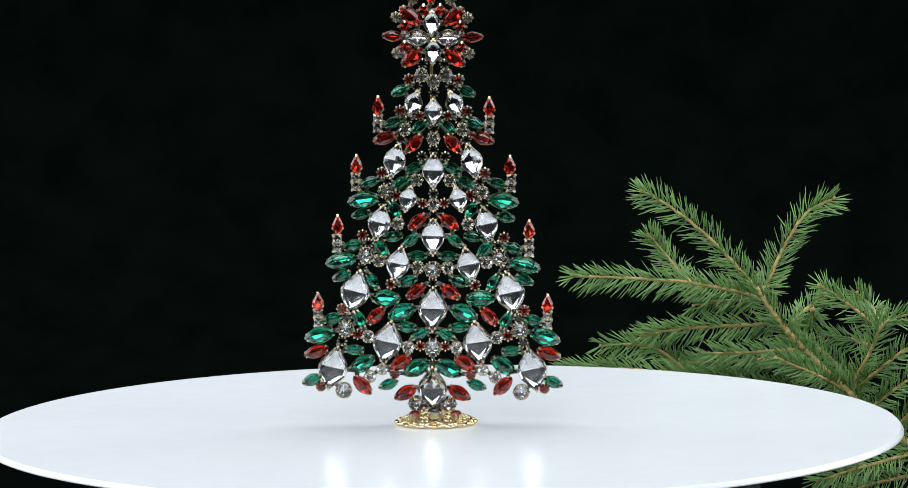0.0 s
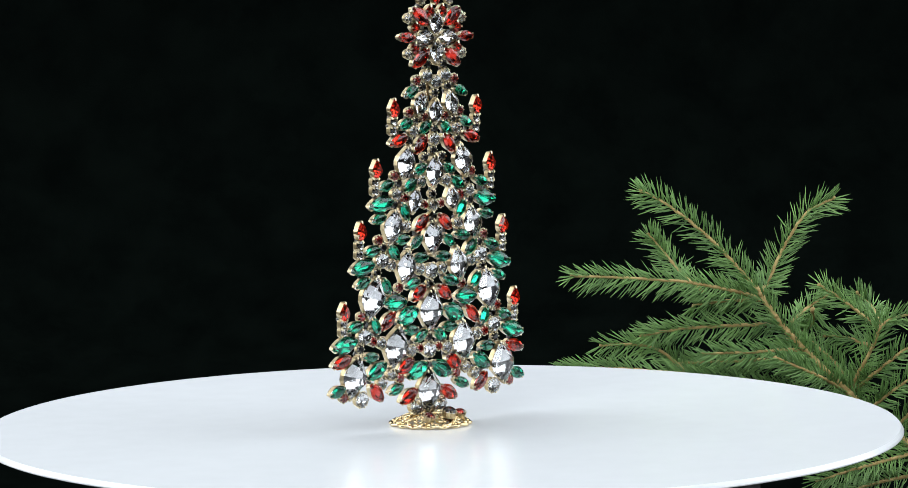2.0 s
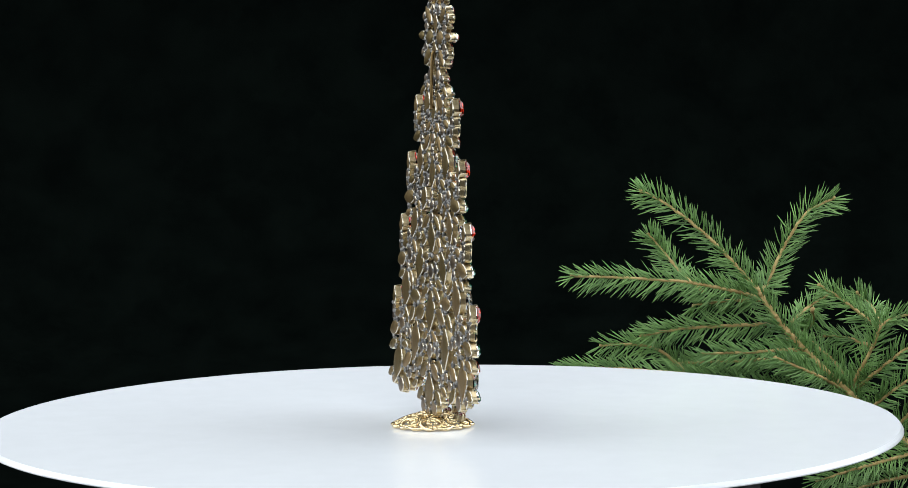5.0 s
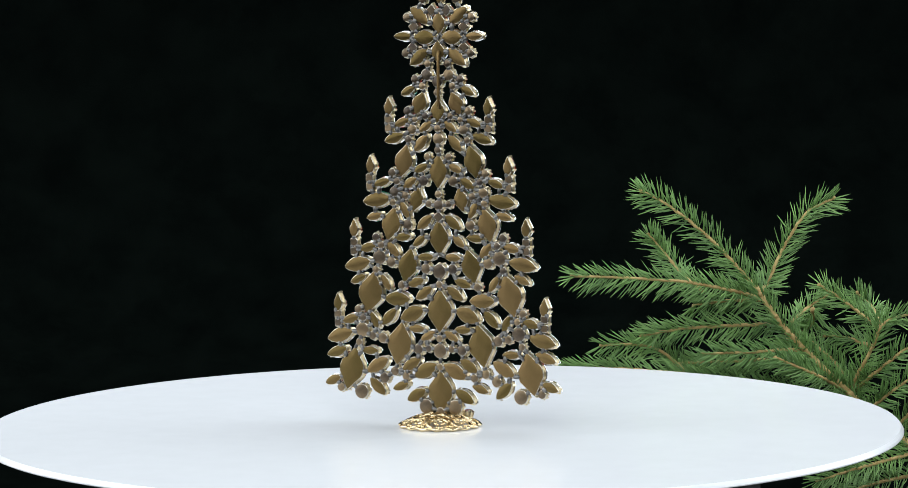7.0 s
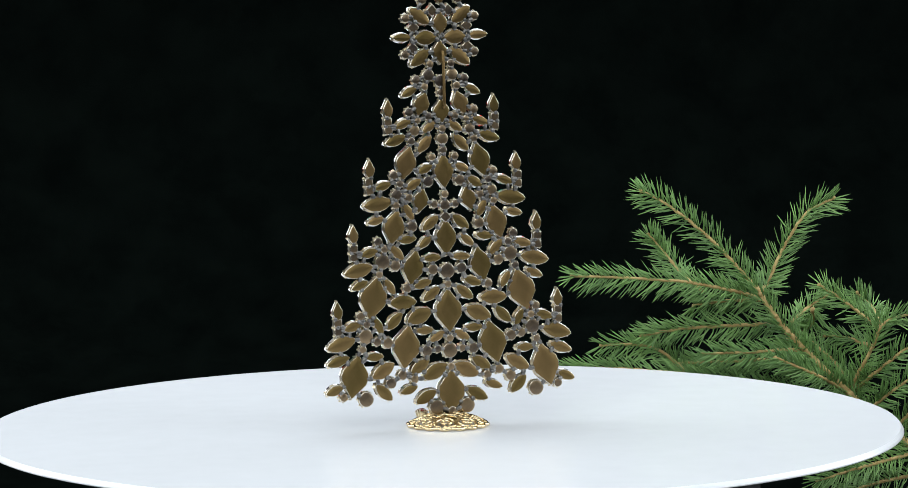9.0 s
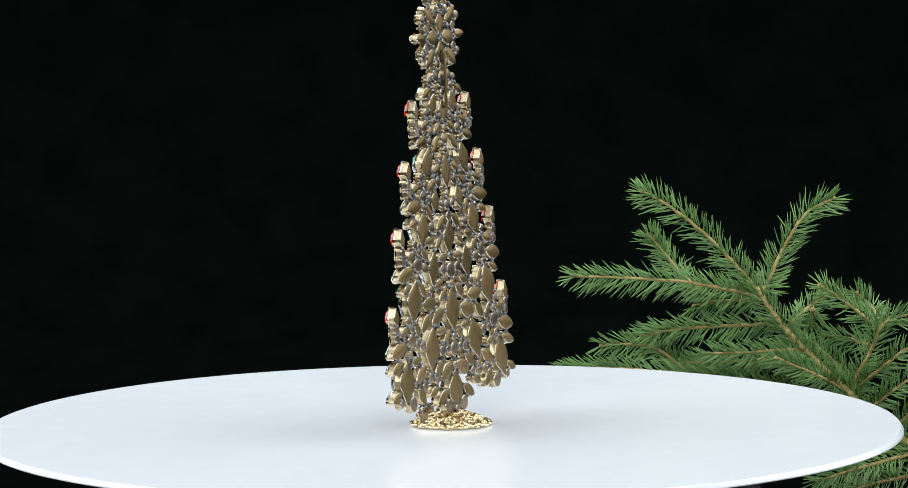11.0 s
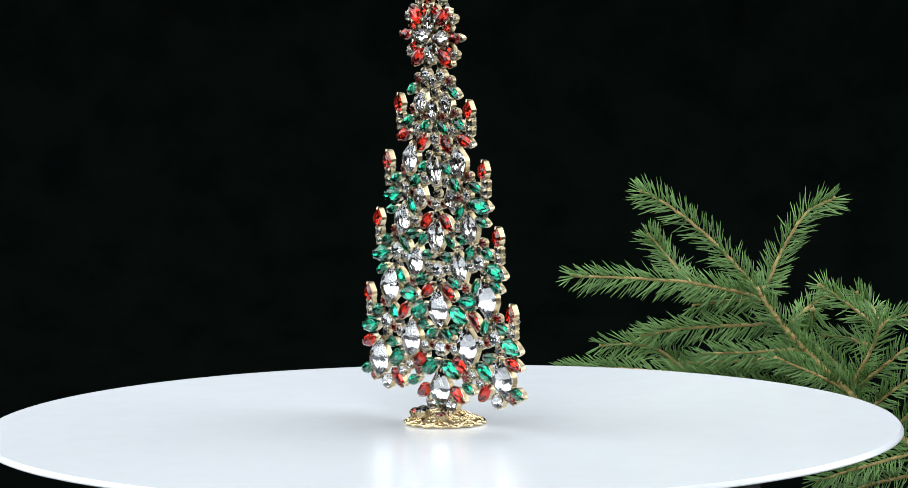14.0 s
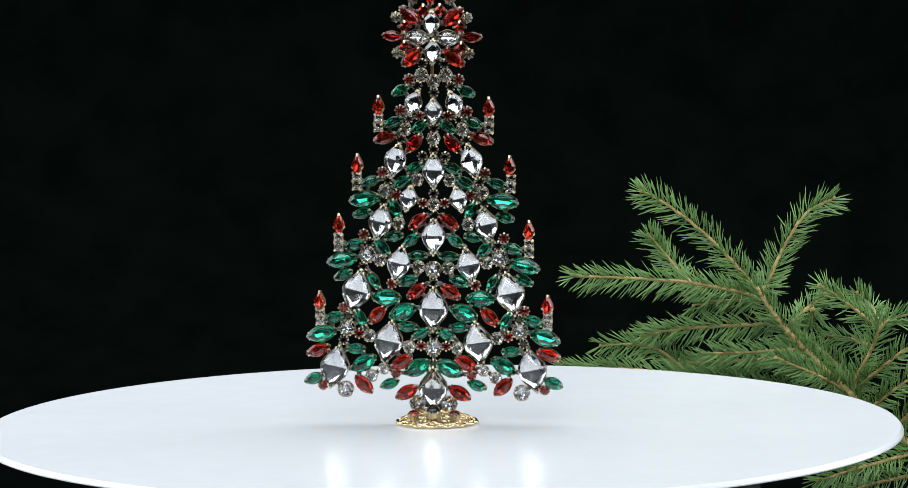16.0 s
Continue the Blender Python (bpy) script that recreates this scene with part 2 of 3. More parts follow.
def gem_mesh(kind, colour, length, width):
    """A cut stone: crown of clear facets above, foiled pavilion in the cup."""
    over = {"lozenge": 0.40, "navette": 0.50, "flame": 0.25, "square": 0.15, "chaton": 0.22}[kind]
    a, b = (length / 2 + over) * MM, (width / 2 + over) * MM
    girdle = (cup_height(kind, length) + 0.36) * MM
    rise = {"lozenge": 0.32, "navette": 0.28, "flame": 0.36, "square": 0.22, "chaton": 0.24}[kind] * width * MM
    rise = min(rise, 3.4 * MM)
    points = []
    n = {"lozenge": 20, "navette": 14, "flame": 12, "square": 12, "chaton": 16}[kind]
    for x, y in outline(kind, a, b, n):
        points += [(x, y, girdle), (x * 0.99, y * 0.99, girdle - 0.25 * MM)]
    if kind == "lozenge":
        # narrow kites climb from the girdle to a broad six-sided table of four shallow panes
        for x, y in ((1.0, 0), (0.55, 0.57), (0.2, 1.0), (-0.2, 1.0), (-0.55, 0.57), (-1.0, 0), (-0.55, -0.57), (-0.2, -1.0), (0.2, -1.0), (0.55, -0.57)):
            points.append((x * 0.82 * a, y * 0.82 * b, girdle + rise * 0.52))
        points += [(k * 0.50 * a, 0, girdle + rise * 0.92) for k in (-1, 1)] + [(k * 0.22 * a, v * 0.52 * b, girdle + rise * 0.91) for k in (-1, 1) for v in (-1, 1)]
        points += [(0, v * 0.55 * b, girdle + rise * 0.945) for v in (-1, 1)] + [(0, 0, girdle + rise)]
    elif kind == "navette":
        for x, y in outline(kind, a * 0.80, b * 0.76, 8):
            points.append((x, y, girdle + rise * 0.70))
        points += [(k * 0.52 * a, v * 0.30 * b, girdle + rise * 0.94) for k in (-1, 1) for v in (-1, 1)]
        points += [(k * 0.32 * a, 0, girdle + rise) for k in (-1, 1)]
    elif kind == "flame":
        for x, y in outline(kind, a * 0.66, b * 0.66, 8):
            points.append((x - 0.05 * a, y, girdle + rise))
    elif kind == "chaton":
        for i in range(8):
            t = (i + 0.5) * math.pi / 4
            points.append((0.50 * a * math.cos(t), 0.50 * b * math.sin(t), girdle + rise))
            t = i * math.pi / 4
            points.append((0.78 * a * math.cos(t), 0.78 * b * math.sin(t), girdle + rise * 0.66))
    else:
        for i in range(8):
            t = (i + 0.5) * math.pi / 4
            points.append((0.56 * a * math.cos(t), 0.56 * b * math.sin(t), girdle + rise))
            t = i * math.pi / 4
            points.append((0.80 * a * math.cos(t), 0.80 * b * math.sin(t), girdle + rise * 0.62))
    floor = 0.75 * MM
    deep = girdle - floor
    if kind == "lozenge":
        # a low roof with its ridge across the stone's middle, very slightly broken on the long axis
        slope = math.tan(radians(7.5)) * a
        points += [(0, 0, floor)] + [(0, v * 0.62 * b, floor + 0.14 * MM) for v in (-1, 1)]
        points += [(k * 0.27 * a, v * 0.56 * b, floor + slope * 0.27 + 0.13 * MM) for k in (-1, 1) for v in (-1, 1)]
        points += [(k * 0.56 * a, 0, floor + slope * 0.56) for k in (-1, 1)]
        # small steps between the roof and the girdle
        points += [(x * 0.83, y * 0.83, floor + deep * (0.50 if i % 2 else 0.42)) for i, (x, y) in enumerate(outline(kind, a, b, 14))]
    elif kind == "navette":
        points += [(s * 0.50 * a, 0, floor) for s in (-1, 1)]
        points += [(s * 0.30 * a, v * 0.45 * b, floor + deep * 0.33) for s in (-1, 1) for v in (-1, 1)]
        points += [(0, v * 0.62 * b, floor + deep * 0.52) for v in (-1, 1)] + [(s * 0.72 * a, v * 0.16 * b, floor + deep * 0.45) for s in (-1, 1) for v in (-1, 1)]
    elif kind == "chaton":
        # a brilliant's pavilion: eight long kites to the point, with halves between them
        for i in range(8):
            t = (i + 0.5) * math.pi / 4
            points.append((0.70 * a * math.cos(t), 0.70 * b * math.sin(t), floor + deep * 0.56))
            points.append((0.30 * a * math.cos(t), 0.30 * b * math.sin(t), floor + deep * 0.19))
        points.append((0, 0, floor))
    else:
        for x, y in outline(kind, a * 0.60, b * 0.60, 8):
            points.append((x, y, girdle - 0.25 * MM - deep * 0.5))
        points.append((0, 0, floor))
    bm = bmesh.new()
    for q in points:
        bm.verts.new(q)
    bmesh.ops.remove_doubles(bm, verts=bm.verts, dist=1e-6)
    hull = bmesh.ops.convex_hull(bm, input=bm.verts)
    bmesh.ops.delete(bm, geom=[g for g in hull["geom_interior"] if isinstance(g, bmesh.types.BMVert)], context="VERTS")
    bmesh.ops.dissolve_limit(bm, angle_limit=radians(2), verts=bm.verts, edges=bm.edges)
    bmesh.ops.recalc_face_normals(bm, faces=bm.faces)
    bm.normal_update()
    for f in bm.faces:
        f.material_index = 1 if f.normal.z < -0.12 else 0
    return mesh_of(colour + "_" + kind, bm, GLASS[colour], SOFT_FOIL if kind == "lozenge" else GREY_FOIL if kind in ("chaton", "square") and colour == "clear" else FOIL)


MESHES = {}
PLACED = []
NOUN = {"lozenge": "lozenge_setting", "navette": "navette_setting", "flame": "candle_flame_setting", "square": "square_setting", "chaton": "round_setting"}
WORDS = {"clear": "clear crystal", "green": "emerald green glass", "red": "ruby red glass", "garnet": "dark garnet red glass", "dark": "smoky dark glass"}


def stone(kind, colour, u, w, length, width, angle=0.0, depth=0.0):
    """One set stone at u to the side and w up the tree, in millimetres, turned by angle in the tree's plane."""
    along, across = {"navette": (0.96, 0.94), "lozenge": (1.03, 0.97)}.get(kind, (1.0, 1.0))
    length, width = round(length * along * 2) / 2, round(width * across * 2) / 2
    colour = "garnet" if (kind, colour) == ("chaton", "red") else colour
    if (kind, length, width) not in MESHES:
        MESHES[kind, length, width] = setting_mesh(kind, length, width)
    if (kind, colour, length, width) not in MESHES:
        MESHES[kind, colour, length, width] = gem_mesh(kind, colour, length, width)
    u -= 0.035 * max(0.0, w - 166)  # the star stands a little to one side
    tilt = Euler([radians(random.uniform(-3.0, 3.0)) for _ in range(2)] + [radians(angle + random.uniform(-1.5, 1.5))])
    cup = part(NOUN[kind], MESHES[kind, length, width], None, TREE)
    cup.matrix_basis = LEAN @ pose(u * MM, -depth * MM, w * MM, 90) @ tilt.to_matrix().to_4x4()
    part("gem", MESHES[kind, colour, length, width], None, cup, f"faceted {WORDS[colour]} stone")
    c, s = math.cos(radians(angle)), math.sin(radians(angle))
    PLACED.append([Vector((u + x * c - y * s, w + x * s + y * c)) for x, y in outline(kind, length / 2, width / 2, 24)])


def both(kind, colour, u, w, length, width, angle=0.0):
    low = 0.0 if colour != "dark" else -0.3
    sag = 1.3 * max(0.0, (u - 22) / 22) if 68 < w < 102 else 0.0  # one bough of the third tier hangs lower
    stone(kind, colour, u, w - sag, length, width, angle, low)
    stone(kind, colour, -u, w, length, width, (180 - angle) if kind != "flame" else angle, low)


def mid(kind, colour, w, length, width, angle=0.0):
    stone(kind, colour, 0.0, w, length, width, angle, 0.0 if colour != "dark" else -0.3)


# the stones of one half with their mirror twins, from the star down to the lowest bough
both("navette", "clear", 7.3, 185.6, 11.8, 8.0)
both("navette", "red", 10.2, 195.9, 13.0, 7.0, 40)
both("navette", "red", 10.0, 176.3, 13.0, 7.0, -40)
both("navette", "red", 18.7, 186.1, 10.4, 4.9, 2)
both("chaton", "clear", 17.0, 195.1, 4.4, 4.4)
both("chaton", "clear", 17.1, 178.1, 4.4, 4.4)
both("square", "red", 13.2, 190.7, 4.4, 4.4, 45)
both("square", "red", 13.6, 180.9, 4.4, 4.4, 45)
both("square", "red", 4.0, 198.4, 4.4, 4.4, 45)
both("chaton", "clear", 8.8, 203.6, 4.4, 4.4)
both("chaton", "dark", 5.2, 173.2, 3.8, 3.8)
both("chaton", "clear", 5.9, 167.8, 5.8, 5.8)
both("chaton", "red", 11.9, 165.8, 4.4, 4.4)
both("chaton", "dark", 8.0, 162.5, 3.8, 3.8)
both("navette", "green", 15.7, 160.3, 9.3, 4.9, -27)
both("lozenge", "clear", 9.7, 154.3, 12.1, 8.0, 112)
both("chaton", "red", 16.1, 150.7, 4.4, 4.4)
both("chaton", "red", 6.6, 148.3, 4.1, 4.1)
both("chaton", "dark", 12.1, 146.6, 3.6, 3.6)
both("flame", "red", 26.3, 152.9, 8.8, 4.9, 90)
both("square", "clear", 26.6, 146.6, 4.1, 4.1)
both("square", "clear", 26.5, 142.5, 4.1, 4.1)
both("navette", "green", 19.2, 145.2, 9.9, 4.9, -22)
both("chaton", "clear", 13.7, 141.9, 5.5, 5.5)
both("chaton", "dark", 15.5, 137.0, 4.1, 4.1)
both("navette", "green", 6.5, 143.3, 9.3, 4.9, -36)
both("navette", "red", 23.2, 137.8, 12.1, 5.8, -18)
both("navette", "red", 9.1, 135.4, 11.5, 6.0, -50)
both("chaton", "dark", 5.7, 129.0, 3.8, 3.8)
both("lozenge", "clear", 18.4, 126.8, 16.5, 10.4, 105)
both("navette", "green", 9.1, 123.5, 9.3, 4.9, -25)
both("chaton", "red", 24.6, 121.1, 4.4, 4.4)
both("chaton", "dark", 22.0, 117.2, 3.8, 3.8)
both("navette", "green", 15.3, 116.4, 9.9, 5.2, -33)
both("chaton", "clear", 7.9, 117.5, 5.5, 5.5)
both("navette", "green", 30.3, 116.4, 9.9, 4.9, -18)
both("chaton", "clear", 23.6, 112.0, 5.5, 5.5)
both("chaton", "red", 17.7, 110.3, 4.4, 4.4)
both("chaton", "dark", 24.3, 107.0, 3.8, 3.8)
both("flame", "red", 36.5, 124.9, 8.8, 4.9, 90)
both("square", "clear", 37.0, 118.6, 4.1, 4.1)
both("square", "clear", 36.9, 114.5, 4.1, 4.1)
both("navette", "green", 33.1, 108.1, 15.4, 8.0, -8)
both("navette", "green", 34.4, 101.0, 9.6, 4.9, -14)
both("chaton", "red", 5.2, 106.5, 4.1, 4.1)
both("lozenge", "clear", 11.9, 108.7, 12.3, 8.0, 104)
both("navette", "green", 18.2, 103.7, 10.4, 4.9, 62)
both("lozenge", "clear", 25.5, 96.9, 17.0, 11.0, 103)
both("chaton", "clear", 16.7, 96.6, 5.5, 5.5)
both("navette", "red", 7.5, 97.7, 11.5, 5.8, -40)
both("navette", "green", 10.4, 88.9, 9.3, 4.9, -40)
both("navette", "green", 19.3, 90.5, 9.9, 4.9, -7)
both("navette", "green", 24.7, 84.7, 10.4, 5.2, 48)
both("chaton", "dark", 30.8, 87.0, 4.1, 4.1)
both("chaton", "red", 33.7, 90.8, 4.4, 4.4)
both("navette", "green", 38.2, 86.1, 10.1, 5.2, -15)
both("chaton", "clear", 31.9, 81.2, 7.4, 7.4)
both("chaton", "clear", 25.7, 78.7, 5.5, 5.5)
both("chaton", "dark", 33.9, 75.4, 4.1, 4.1)
both("flame", "red", 45.7, 95.8, 8.8, 4.9, 90)
both("square", "clear", 45.8, 88.9, 4.1, 4.1)
both("square", "clear", 45.7, 84.8, 4.1, 4.1)
both("navette", "green", 43.9, 78.4, 15.4, 8.0, -12)
both("navette", "green", 43.5, 71.3, 9.9, 4.9, -25)
both("navette", "green", 7.2, 81.1, 9.9, 4.9, -3)
both("lozenge", "clear", 16.8, 77.0, 17.0, 11.0, 102)
both("chaton", "clear", 7.1, 75.6, 5.5, 5.5)
both("navette", "green", 12.5, 69.0, 10.4, 5.2, -18)
both("chaton", "red", 20.2, 67.4, 4.4, 4.4)
both("navette", "green", 28.8, 69.0, 9.9, 4.9, 58)
both("navette", "red", 8.2, 64.0, 11.5, 6.0, -36)
both("lozenge", "clear", 37.0, 63.6, 21.1, 13.7, 103)
both("navette", "green", 22.6, 60.8, 14.8, 8.0)
both("navette", "green", 14.7, 53.8, 14.8, 8.5, -23)
both("navette", "red", 27.1, 52.2, 12.1, 5.8, -45)
both("navette", "green", 35.1, 50.3, 9.9, 4.9, 65)
both("chaton", "dark", 41.0, 51.4, 4.1, 4.1)
both("chaton", "red", 43.7, 55.3, 4.4, 4.4)
both("navette", "green", 47.9, 50.6, 10.1, 5.2, -18)
both("chaton", "clear", 41.6, 45.6, 7.4, 7.4)
both("chaton", "clear", 30.8, 42.0, 5.5, 5.5)
both("chaton", "red", 36.1, 42.9, 4.4, 4.4)
both("chaton", "dark", 43.4, 39.6, 4.1, 4.1)
both("flame", "red", 54.9, 58.6, 8.8, 4.9, 90)
both("square", "clear", 55.0, 52.9, 4.1, 4.1)
both("square", "clear", 54.9, 48.7, 4.1, 4.1)
both("navette", "green", 53.8, 42.7, 15.4, 8.0, -15)
both("navette", "red", 55.6, 34.7, 12.6, 5.8, -18)
both("navette", "green", 12.3, 46.9, 9.9, 4.9)
both("navette", "green", 6.2, 43.6, 9.9, 4.9, -30)
both("lozenge", "clear", 21.6, 39.5, 21.1, 13.7, 100)
both("chaton", "red", 6.1, 37.5, 4.1, 4.1)
both("chaton", "clear", 11.6, 37.0, 5.5, 5.5)
both("navette", "green", 37.6, 35.7, 9.9, 4.9)
both("navette", "red", 15.3, 29.8, 12.1, 6.3, -32)
both("navette", "green", 7.8, 27.0, 14.8, 8.0, -27)
both("navette", "green", 33.6, 28.8, 14.3, 7.7, -30)
both("lozenge", "clear", 47.7, 26.9, 20.8, 13.7, 102)
both("chaton", "clear", 24.1, 26.2, 4.9, 4.9)
both("chaton", "red", 18.2, 24.0, 4.7, 4.7)
both("chaton", "clear", 29.9, 22.7, 5.5, 5.5)
both("navette", "red", 12.8, 15.1, 12.6, 6.3, -28)
both("navette", "green", 21.2, 19.0, 9.9, 4.9, -20)
both("navette", "red", 33.6, 18.5, 12.1, 6.3, 46)
both("chaton", "clear", 42.5, 15.8, 7.4, 7.4)
both("chaton", "red", 53.5, 17.5, 4.4, 4.4)
both("navette", "green", 57.8, 20.9, 10.1, 5.2, -22)
both("chaton", "clear", 7.7, 9.8, 7.4, 7.4)
mid("navette", "red", 206.1, 10.4, 4.9, 90)
mid("lozenge", "clear", 192.4, 11.5, 7.7, 90)
mid("lozenge", "clear", 178.7, 11.5, 7.7, 90)
mid("chaton", "clear", 164.8, 5.8, 5.8)
mid("chaton", "dark", 159.5, 3.8, 3.8)
mid("lozenge", "clear", 150.8, 11.8, 8.0, 90)
mid("chaton", "dark", 142.5, 4.1, 4.1)
mid("chaton", "clear", 137.6, 5.8, 5.8)
mid("chaton", "dark", 132.1, 3.8, 3.8)
mid("lozenge", "clear", 122.2, 16.7, 10.4, 90)
mid("chaton", "dark", 111.2, 4.1, 4.1)
mid("chaton", "clear", 105.9, 5.5, 5.5)
mid("square", "dark", 100.4, 4.7, 4.7, 45)
mid("lozenge", "clear", 90.5, 17.3, 11.0, 90)
mid("chaton", "clear", 74.5, 7.4, 7.4)
mid("chaton", "dark", 68.2, 4.1, 4.1)
mid("lozenge", "clear", 55.7, 21.1, 13.7, 90)
mid("chaton", "dark", 42.4, 4.1, 4.1)
mid("chaton", "clear", 36.6, 7.4, 7.4)
mid("chaton", "dark", 28.9, 4.1, 4.1)
mid("lozenge", "clear", 17.0, 21.1, 13.7, 90)
mid("chaton", "dark", 7.6, 4.7, 4.7)


def solder_joints():
    """Grey beads of solder wherever two settings come close."""
    bm = bmesh.new()
    for i, one in enumerate(PLACED):
        for two in PLACED[:i]:
            if (one[0] - two[0]).length > 30:
                continue
            gap, a, b = min(((p - q).length, k, m) for k, p in enumerate(one) for m, q in enumerate(two))
            if gap > 2.3:
                continue
            p, q = one[a], two[b]
            middle, along = (p + q) / 2, (q - p)
            along = along.normalized() if along.length > 0.05 else Vector((1, 0))
            reach, fat = gap / 2 + 0.95, random.uniform(0.75, 1.1)
            ends = [middle + along * reach * k for k in (-1.0, -0.75, -0.3, 0.3, 0.75, 1.0)]
            rise = random.uniform(-0.15, 0.15)
            tube(bm, [LEAN @ Vector((e.x * MM, (rise - 0.45) * MM, e.y * MM)) for e in ends], [fat * k * MM for k in (0.4, 0.85, 1.15, 1.15, 0.85, 0.4)], 8)
    smooth(bm)
    tagged(part("solder", bm, SOLDER, TREE, "grey beads of solder joining the settings"), kind="stuff")


solder_joints()


def pin():
    bm = bmesh.new()
    rod = [(-1.3, 0.2, 178.8), (-1.3, 0.9, 178.6), (-1.3, 1.3, 177.7), (-1.3, 1.4, 172), (-1.2, 1.4, 162), (-1.1, 1.3, 153.6), (-1.1, 0.9, 152.6), (-1.1, 0.2, 152.4)]
    tube(bm, [LEAN @ Vector((x * MM, y * MM, z * MM)) for x, y, z in rod], 0.75 * MM, 10)
    smooth(bm)
    part("pin", bm, BACK_BRASS, TREE, "straight brass pin on the back")


pin()

# the filigree foot
FOOT = pose(-0.0001, 0.0, 0.0)
FOOT_R, FOOT_H = 19.7, 5.8


def on_dome(r, turn, lift=0.0):
    """A point of the foot's dome, r from its centre in millimetres."""
    k = min(1.0, r / FOOT_R)
    return Vector((r * math.cos(turn) * MM, r * math.sin(turn) * MM, (0.55 + FOOT_H * (1 - k ** 1.8) + lift) * MM))


def scroll(bm, turn, r0, wide, long, radius, sense):
    """One curled wire leaf on the dome."""
    pts = []
    for i in range(17):
        t = i / 16 * 2 * math.pi * 0.94
        pts.append(on_dome(r0 + long * math.cos(t), turn + sense * 0.02 + wide * math.sin(t) / max(r0, 4) * sense, 0.15 * math.sin(3 * t)))
    tube(bm, pts, radius * MM, 6)


def foot():
    bm = bmesh.new()
    lathe(bm, [(r * MM, (0.1 + (FOOT_H - 1.3) * (1 - (r / FOOT_R) ** 1.8)) * MM) for r in (0.01, 4, 7, 9.5)], 32)
    smooth(bm)
    rim = part("foot_cap", bm, GOLD, TREE, "domed gold foot of openwork filigree")
    rim.matrix_basis = FOOT
    bm = bmesh.new()
    tube(bm, [on_dome(18.6 + 0.8 * math.cos(16 * t), t, 0.25 * math.cos(16 * t)) for t in [2 * math.pi * i / 128 for i in range(128)]], 0.8 * MM, 7, closed=True)
    smooth(bm)
    part("rim_wire", bm, GOLD, rim)
    bm = bmesh.new()
    scroll(bm, 0.0, 14.0, 5.0, 4.0, 0.95, 1)
    scroll(bm, 0.06, 13.4, 2.1, 1.7, 0.75, -1)
    scroll(bm, 0.39, 9.2, 1.9, 2.2, 0.66, 1)
    tube(bm, [on_dome(11.6 + 6.6 * i / 6, 0.39 + 0.05 * math.sin(i), 0.35) for i in range(7)], 0.85 * MM, 6, 0.6)
    tube(bm, [on_dome(8.0 + 5.0 * i / 6, 0.12 * math.sin(i * 0.9), 0.45) for i in range(7)], 0.75 * MM, 6, 0.7)
    for r, t in ((17.9, 0.0), (9.6, 0.0), (17.6, 0.39)):
        bmesh.ops.create_icosphere(bm, subdivisions=1, radius=1.0 * MM, matrix=Matrix.Translation(on_dome(r, t, 0.3)))
    smooth(bm)
    leaf = mesh_of("filigree_leaf", bm, GOLD)
    for k in range(8):
        part("filigree_leaf", leaf, None, rim).matrix_basis = pose(0, 0, 0, 0, 0, 45 * k + 22.5)
    bm = bmesh.new()
    for k in range(8):
        t = 2 * math.pi * k / 8
        tube(bm, [on_dome(r, t + 0.1 * math.sin(r), 0.5) for r in (2.0, 4.0, 6.0, 7.6)], 1.0 * MM, 7, 0.6)
    tube(bm, [on_dome(6.6 + 0.7 * math.cos(8 * t), t, 0.6) for t in [2 * math.pi * i / 64 for i in range(64)]], 0.6 * MM, 6, closed=True)
    smooth(bm)
    part("rosette", bm, GOLD, rim)
    for colour, x, y, z, size, spin in (("dark", 0.0, -12.8, 6.8, 6.5, 0), ("garnet", -10.0, -9.6, 5.0, 5.0, 10), ("garnet", 10.0, -9.6, 5.0, 5.0, -10)):
        if ("chaton", size, size) not in MESHES:
            MESHES["chaton", size, size] = setting_mesh("chaton", size, size)
        MESHES["chaton", colour, size, size] = gem_mesh("chaton", colour, size, size)
        cup = part("round_setting", MESHES["chaton", size, size], None, TREE, "small set stone standing on the foot")
        cup.matrix_basis = FOOT @ pose(x * MM, y * MM, (z - 2.0) * MM, 16, 0, spin)
        part("gem", MESHES["chaton", colour, size, size], None, cup, f"faceted {WORDS[colour]} stone")


foot()

# ---- the spruce branch behind the turntable ----
BRANCH = tagged(new("spruce_branch"), "fresh green spruce branch with short needles on tan twigs", "branch")
BRANCH.location = (0.0011, 0.0, -0.0006)


